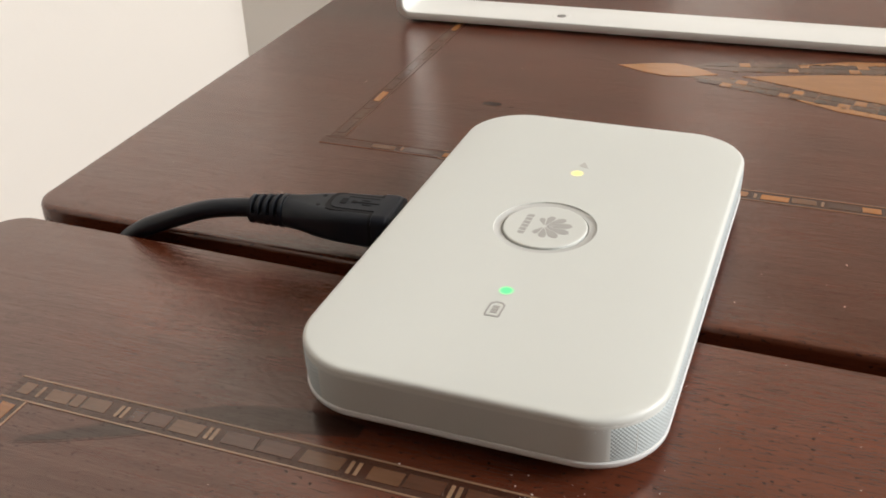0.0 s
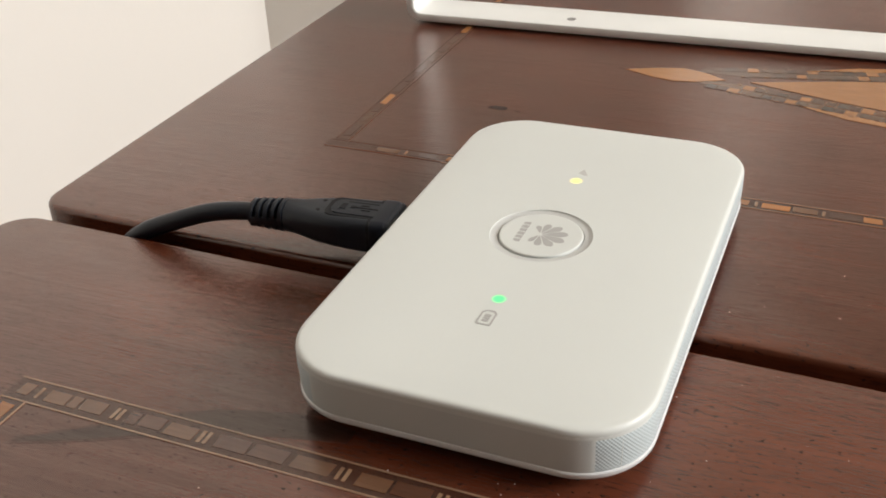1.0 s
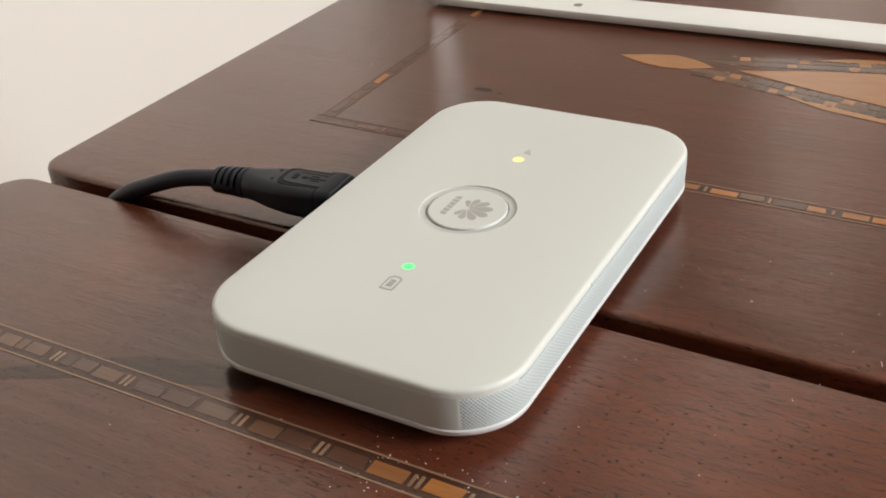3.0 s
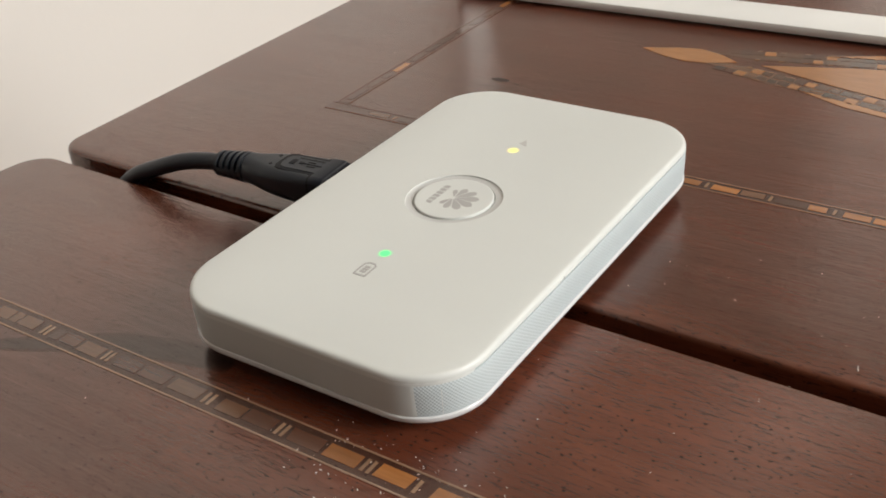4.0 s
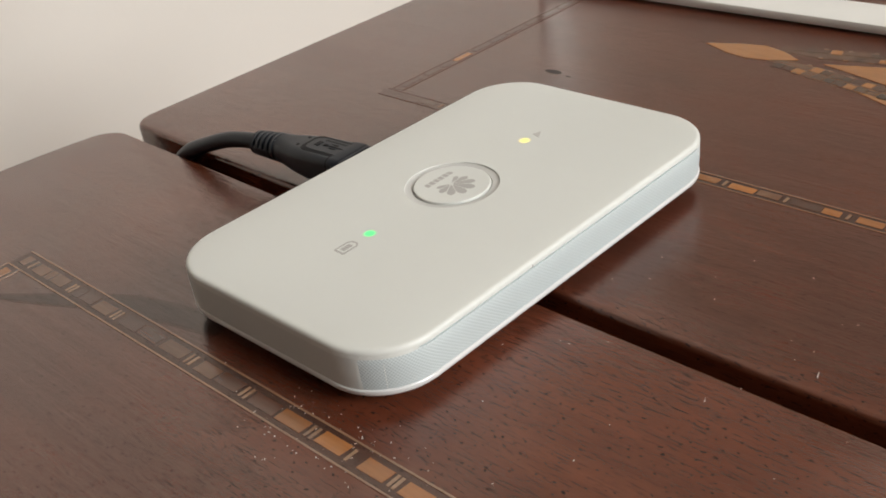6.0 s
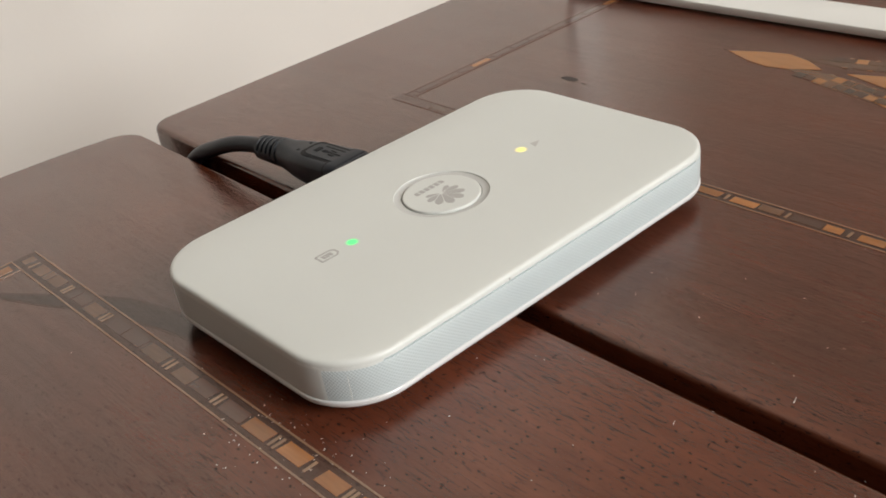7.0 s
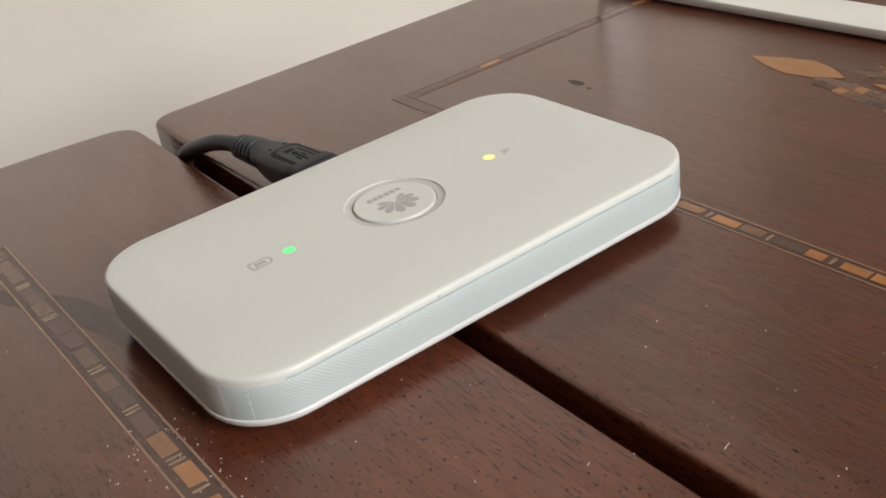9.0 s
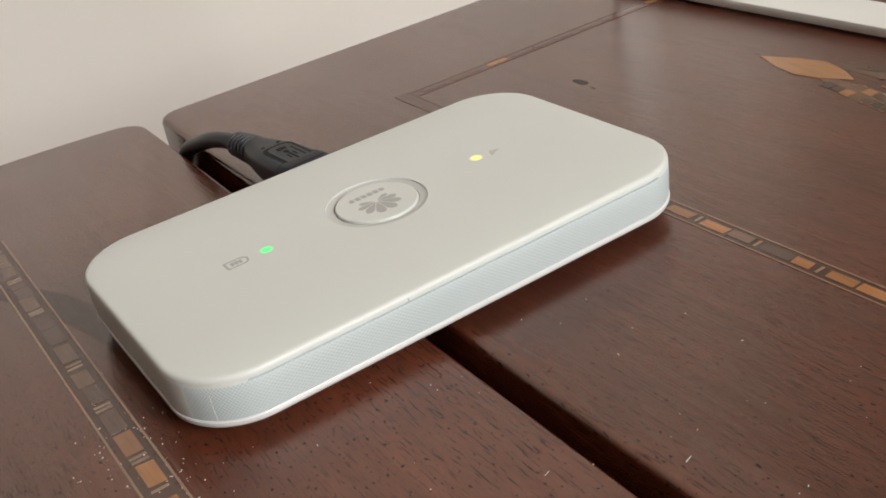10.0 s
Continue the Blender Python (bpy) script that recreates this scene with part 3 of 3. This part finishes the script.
plug = part("plug", swung(loft(bmesh.new(), [section(*s) for s in ((-3.02, 1.02, 0.66, PY, PZ, 0.12), (-3.05, 1.08, 0.71, PY, PZ, 0.14), (-3.5, 1.08, 0.71, PY, PZ, 0.16), (-4.2, 1.05, 0.70, PY, PZ, 0.2),
                                                             (-4.7, 0.94, 0.67, PY, PZ, 0.24), (-5.1, 0.76, 0.63, PY - 0.01, PZ + 0.01, 0.28), (-5.35, 0.68, 0.64, PY - 0.02, PZ + 0.02, 0.3), (-5.4, 0.6, 0.56, PY - 0.02, PZ + 0.02, 0.27))])), BLACK, cable, "moulded black plug")
part("connector", swung(box(bmesh.new(), -3.02, -2.6, PY - 0.36, PY + 0.36, PZ - 0.12, PZ + 0.12, 0.04)), METAL, plug, "nickel connector shell")
part("front_collar", swung(loft(bmesh.new(), [section(*s) for s in ((-3.42, 1.09, 0.72, PY, PZ, 0.15), (-3.41, 1.13, 0.755, PY, PZ, 0.16), (-3.15, 1.13, 0.755, PY, PZ, 0.16), (-3.12, 1.10, 0.73, PY, PZ, 0.15), (-3.03, 0.96, 0.60, PY, PZ, 0.12))])), BLACK, plug)
part("collar_groove", swung(loft(bmesh.new(), [section(*s) for s in ((-3.48, 1.086, 0.716, PY, PZ, 0.16), (-3.42, 1.086, 0.716, PY, PZ, 0.16))])), BLACK_DARK, plug)
zt = PZ + 0.353


def tab(x1, a, back):
    """A tab's outline, square at the router's end and clipped at the cord's."""
    return [(x1, -a), (x1, a), (back + 0.17, a), (back + 0.05, a - 0.05), (back, a - 0.16), (back, -a + 0.16), (back + 0.05, -a + 0.05), (back + 0.17, -a)]


part("panel_groove", swung(prism(bmesh.new(), [(x, y + PY) for x, y in tab(-3.43, 0.355, -4.47)], zt - 0.06, zt + 0.006)), BLACK_DARK, plug)
part("panel", swung(prism(bmesh.new(), [(x, y + PY) for x, y in tab(-3.40, 0.275, -4.37)], zt - 0.06, zt + 0.022)), BLACK, plug)
part("panel_groove", swung(box(bmesh.new(), -4.1, -3.46, PY + 0.175, PY + 0.215, zt - 0.02, zt + 0.025)), BLACK_DARK, plug)
for x0, x1, y0, y1 in ((-3.95, -3.42, PY - 0.015, PY + 0.015), (-3.80, -3.62, PY + 0.07, PY + 0.10), (-3.74, -3.55, PY - 0.10, PY - 0.07), (-3.98, -3.88, PY - 0.045, PY + 0.045), (-4.2, -4.08, PY - 0.1, PY + 0.1)):
    part("embossed_mark", swung(box(bmesh.new(), x0, x1, y0, y1, zt, zt + 0.032)), BLACK_DARK, plug)
for y in (-0.19, 0.19):
    part("dimple", swung(prism(bmesh.new(), disc_pts(-4.62, PY + y, 0.045, 14), PZ + 0.2, PZ + 0.345)), BLACK_DARK, plug)
SX, SY, SZ = -5.38, PY - 0.03, PZ + 0.02
relief = part("strain_relief", swung(loft(bmesh.new(), [section(x, w, h, SY - 0.05 * (-x - 5.4), SZ - 0.02 * (-x - 5.4), 0.26) for x, w, h in ((-5.36, 0.54, 0.52), (-6.05, 0.48, 0.46))])), BLACK_DARK, cable)
for k in range(5):
    x = -5.42 - 0.165 * k
    yy, zz = SY - 0.05 * (-x - 5.4), SZ - 0.02 * (-x - 5.4)
    w = 0.68 - 0.02 * k
    part("rib", swung(loft(bmesh.new(), [section(x + dx, w + dw, w - 0.03 + dw, yy, zz, 0.29) for dx, dw in ((0.05, -0.04), (0.04, 0.0), (-0.04, 0.0), (-0.05, -0.04))])), BLACK, relief)
for sy in (-1, 1):
    part("relief_spine", swung(box(bmesh.new(), -6.08, -5.36, SY + sy * 0.29 - 0.04, SY + sy * 0.29 + 0.04, SZ - 0.13, SZ + 0.04, 0.03)), BLACK, relief)
part("cord", tube(bmesh.new(), smooth_path([(-5.8, -0.16, 0.80), (-6.45, -0.24, 0.76), (-7.1, -0.34, 0.65), (-7.8, -0.45, 0.41), (-8.6, -0.53, 0.06), (-9.2, -0.54, -0.42), (-9.45, -0.535, -0.95), (-9.1, -0.535, -1.4),
                                             (-8.3, -0.535, -1.7), (-7.6, -0.535, -2.4), (-7.4, -0.535, -4), (-7.5, -0.6, -20), (-8.0, -0.8, -50), (-8.0, -1.0, -70), (-7.0, -3.0, -74.6), (0.0, -10.0, -74.7)]), 0.195), BLACK, cable, "black round cord")

# ---- painted steel stand ----
stand = thing("metal_stand", "cream painted flat steel stand with a bent-up end and screw hole", "stand")
turn = Matrix.Translation((-8.85, 13.5, 0)) @ Matrix.Rotation(radians(1.9), 4, "Z")


def bent_bar():
    """A flat bar lying on the table whose end turns upright in a round bend."""
    t, r, z0 = 0.26, 0.48, 0.06
    centre = (r, z0 + r)
    outer = [(34.0, z0)] + [(centre[0] + r * math.cos(a), centre[1] + r * math.sin(a)) for a in (radians(270 - 90 * i / 8) for i in range(9))] + [(0.0, 22.0)]
    inner = [(t, 22.0)] + [(centre[0] + (r - t) * math.cos(a), centre[1] + (r - t) * math.sin(a)) for a in (radians(180 + 90 * i / 8) for i in range(9))] + [(34.0, z0 + t)]
    prof = outer + inner
    wide = 1.6
    bm = bmesh.new()
    loft(bm, [[(x, y, z) for x, z in prof] for y in (0.0, wide)], False, False)
    es = [e for e in bm.edges if abs(e.verts[0].co.y - e.verts[1].co.y) < 1e-6]
    bmesh.ops.contextual_create(bm, geom=[e for e in es if e.verts[0].co.y < 0.5])
    bmesh.ops.contextual_create(bm, geom=[e for e in es if e.verts[0].co.y > 0.5])
    rim = [e for e in bm.edges if abs(e.verts[0].co.y - e.verts[1].co.y) < 1e-6]
    bmesh.ops.bevel(bm, geom=rim, offset=0.06, segments=2, profile=0.5, affect="EDGES")
    bmesh.ops.transform(bm, matrix=turn, verts=bm.verts)
    return bm


part("flat_bar", bent_bar(), PAINTED, stand)
hx, hy = (turn @ Vector((5.2, 0.60, 0))).xy
part("hole_rim", revolve(bmesh.new(), ((0.15, 0.316), (0.19, 0.332), (0.27, 0.330), (0.31, 0.318)), 28, (hx, hy)), PAINTED, stand)
# flat disc on the bar, the hole's inner shade painted as dark grey
part("screw_hole", prism(bmesh.new(), disc_pts(hx, hy, 0.14, 20), 0.30, 0.323), HOLE, stand, "dark screw hole")
for x in (3.0, 31.0):
    fx, fy = (turn @ Vector((x, 0.8, 0))).xy
    part("foot_pad", prism(bmesh.new(), disc_pts(fx, fy, 0.5, 20), 0.0, 0.07), BLACK, stand)

# ---- dust and crumbs ----
def dust():
    rng = random.Random(5)
    bm = bmesh.new()
    for k in range(230):
        x, y = rng.uniform(-11, 14), rng.uniform(-9, 12)
        if k < 60:
            x, y = rng.uniform(2.9, 11), rng.uniform(-0.4, 2.5) if k % 2 else rng.uniform(-7, -0.95)
        if k >= 110:
            x, y = rng.gauss(2.5, 1.1), rng.gauss(-5.6, 0.45)
        if -0.95 < y < -0.2 or (abs(x) < 3.0 and abs(y) < 5.0) or y > 12:
            continue
        s = rng.choice((0.003, 0.004, 0.005, 0.005, 0.007, 0.009))
        a, st = rng.uniform(0, 3.14), rng.uniform(1, 3.0)
        c, d = math.cos(a), math.sin(a)
        pts = [(x + c * u * s * st - d * v * s, y + d * u * s * st + c * v * s) for u, v in ((-1, -0.4), (0.2, -1), (1, 0.1), (0.3, 0.9), (-0.7, 0.6))]
        prism(bm, pts, 0.0, s * 0.5 + 0.004)
    for x0, y0, x1, y1, w in ((7.70, -0.10, 7.66, 0.04, 0.007), (6.6, -1.6, 6.57, -1.5, 0.003)):
        d = Vector((x1 - x0, y1 - y0)).normalized()
        q = [(x0 - d.y * w, y0 + d.x * w), (x0 + d.y * w, y0 - d.x * w), (x1 + d.y * w * 0.4, y1 - d.x * w * 0.4), (x1 - d.y * w * 0.4, y1 + d.x * w * 0.4)]
        prism(bm, q, 0.0, 0.004)
    tagged(part("dust_specks", bm, DUST), "pale dust specks scattered on the varnished table", "dust", kind="stuff")


dust()
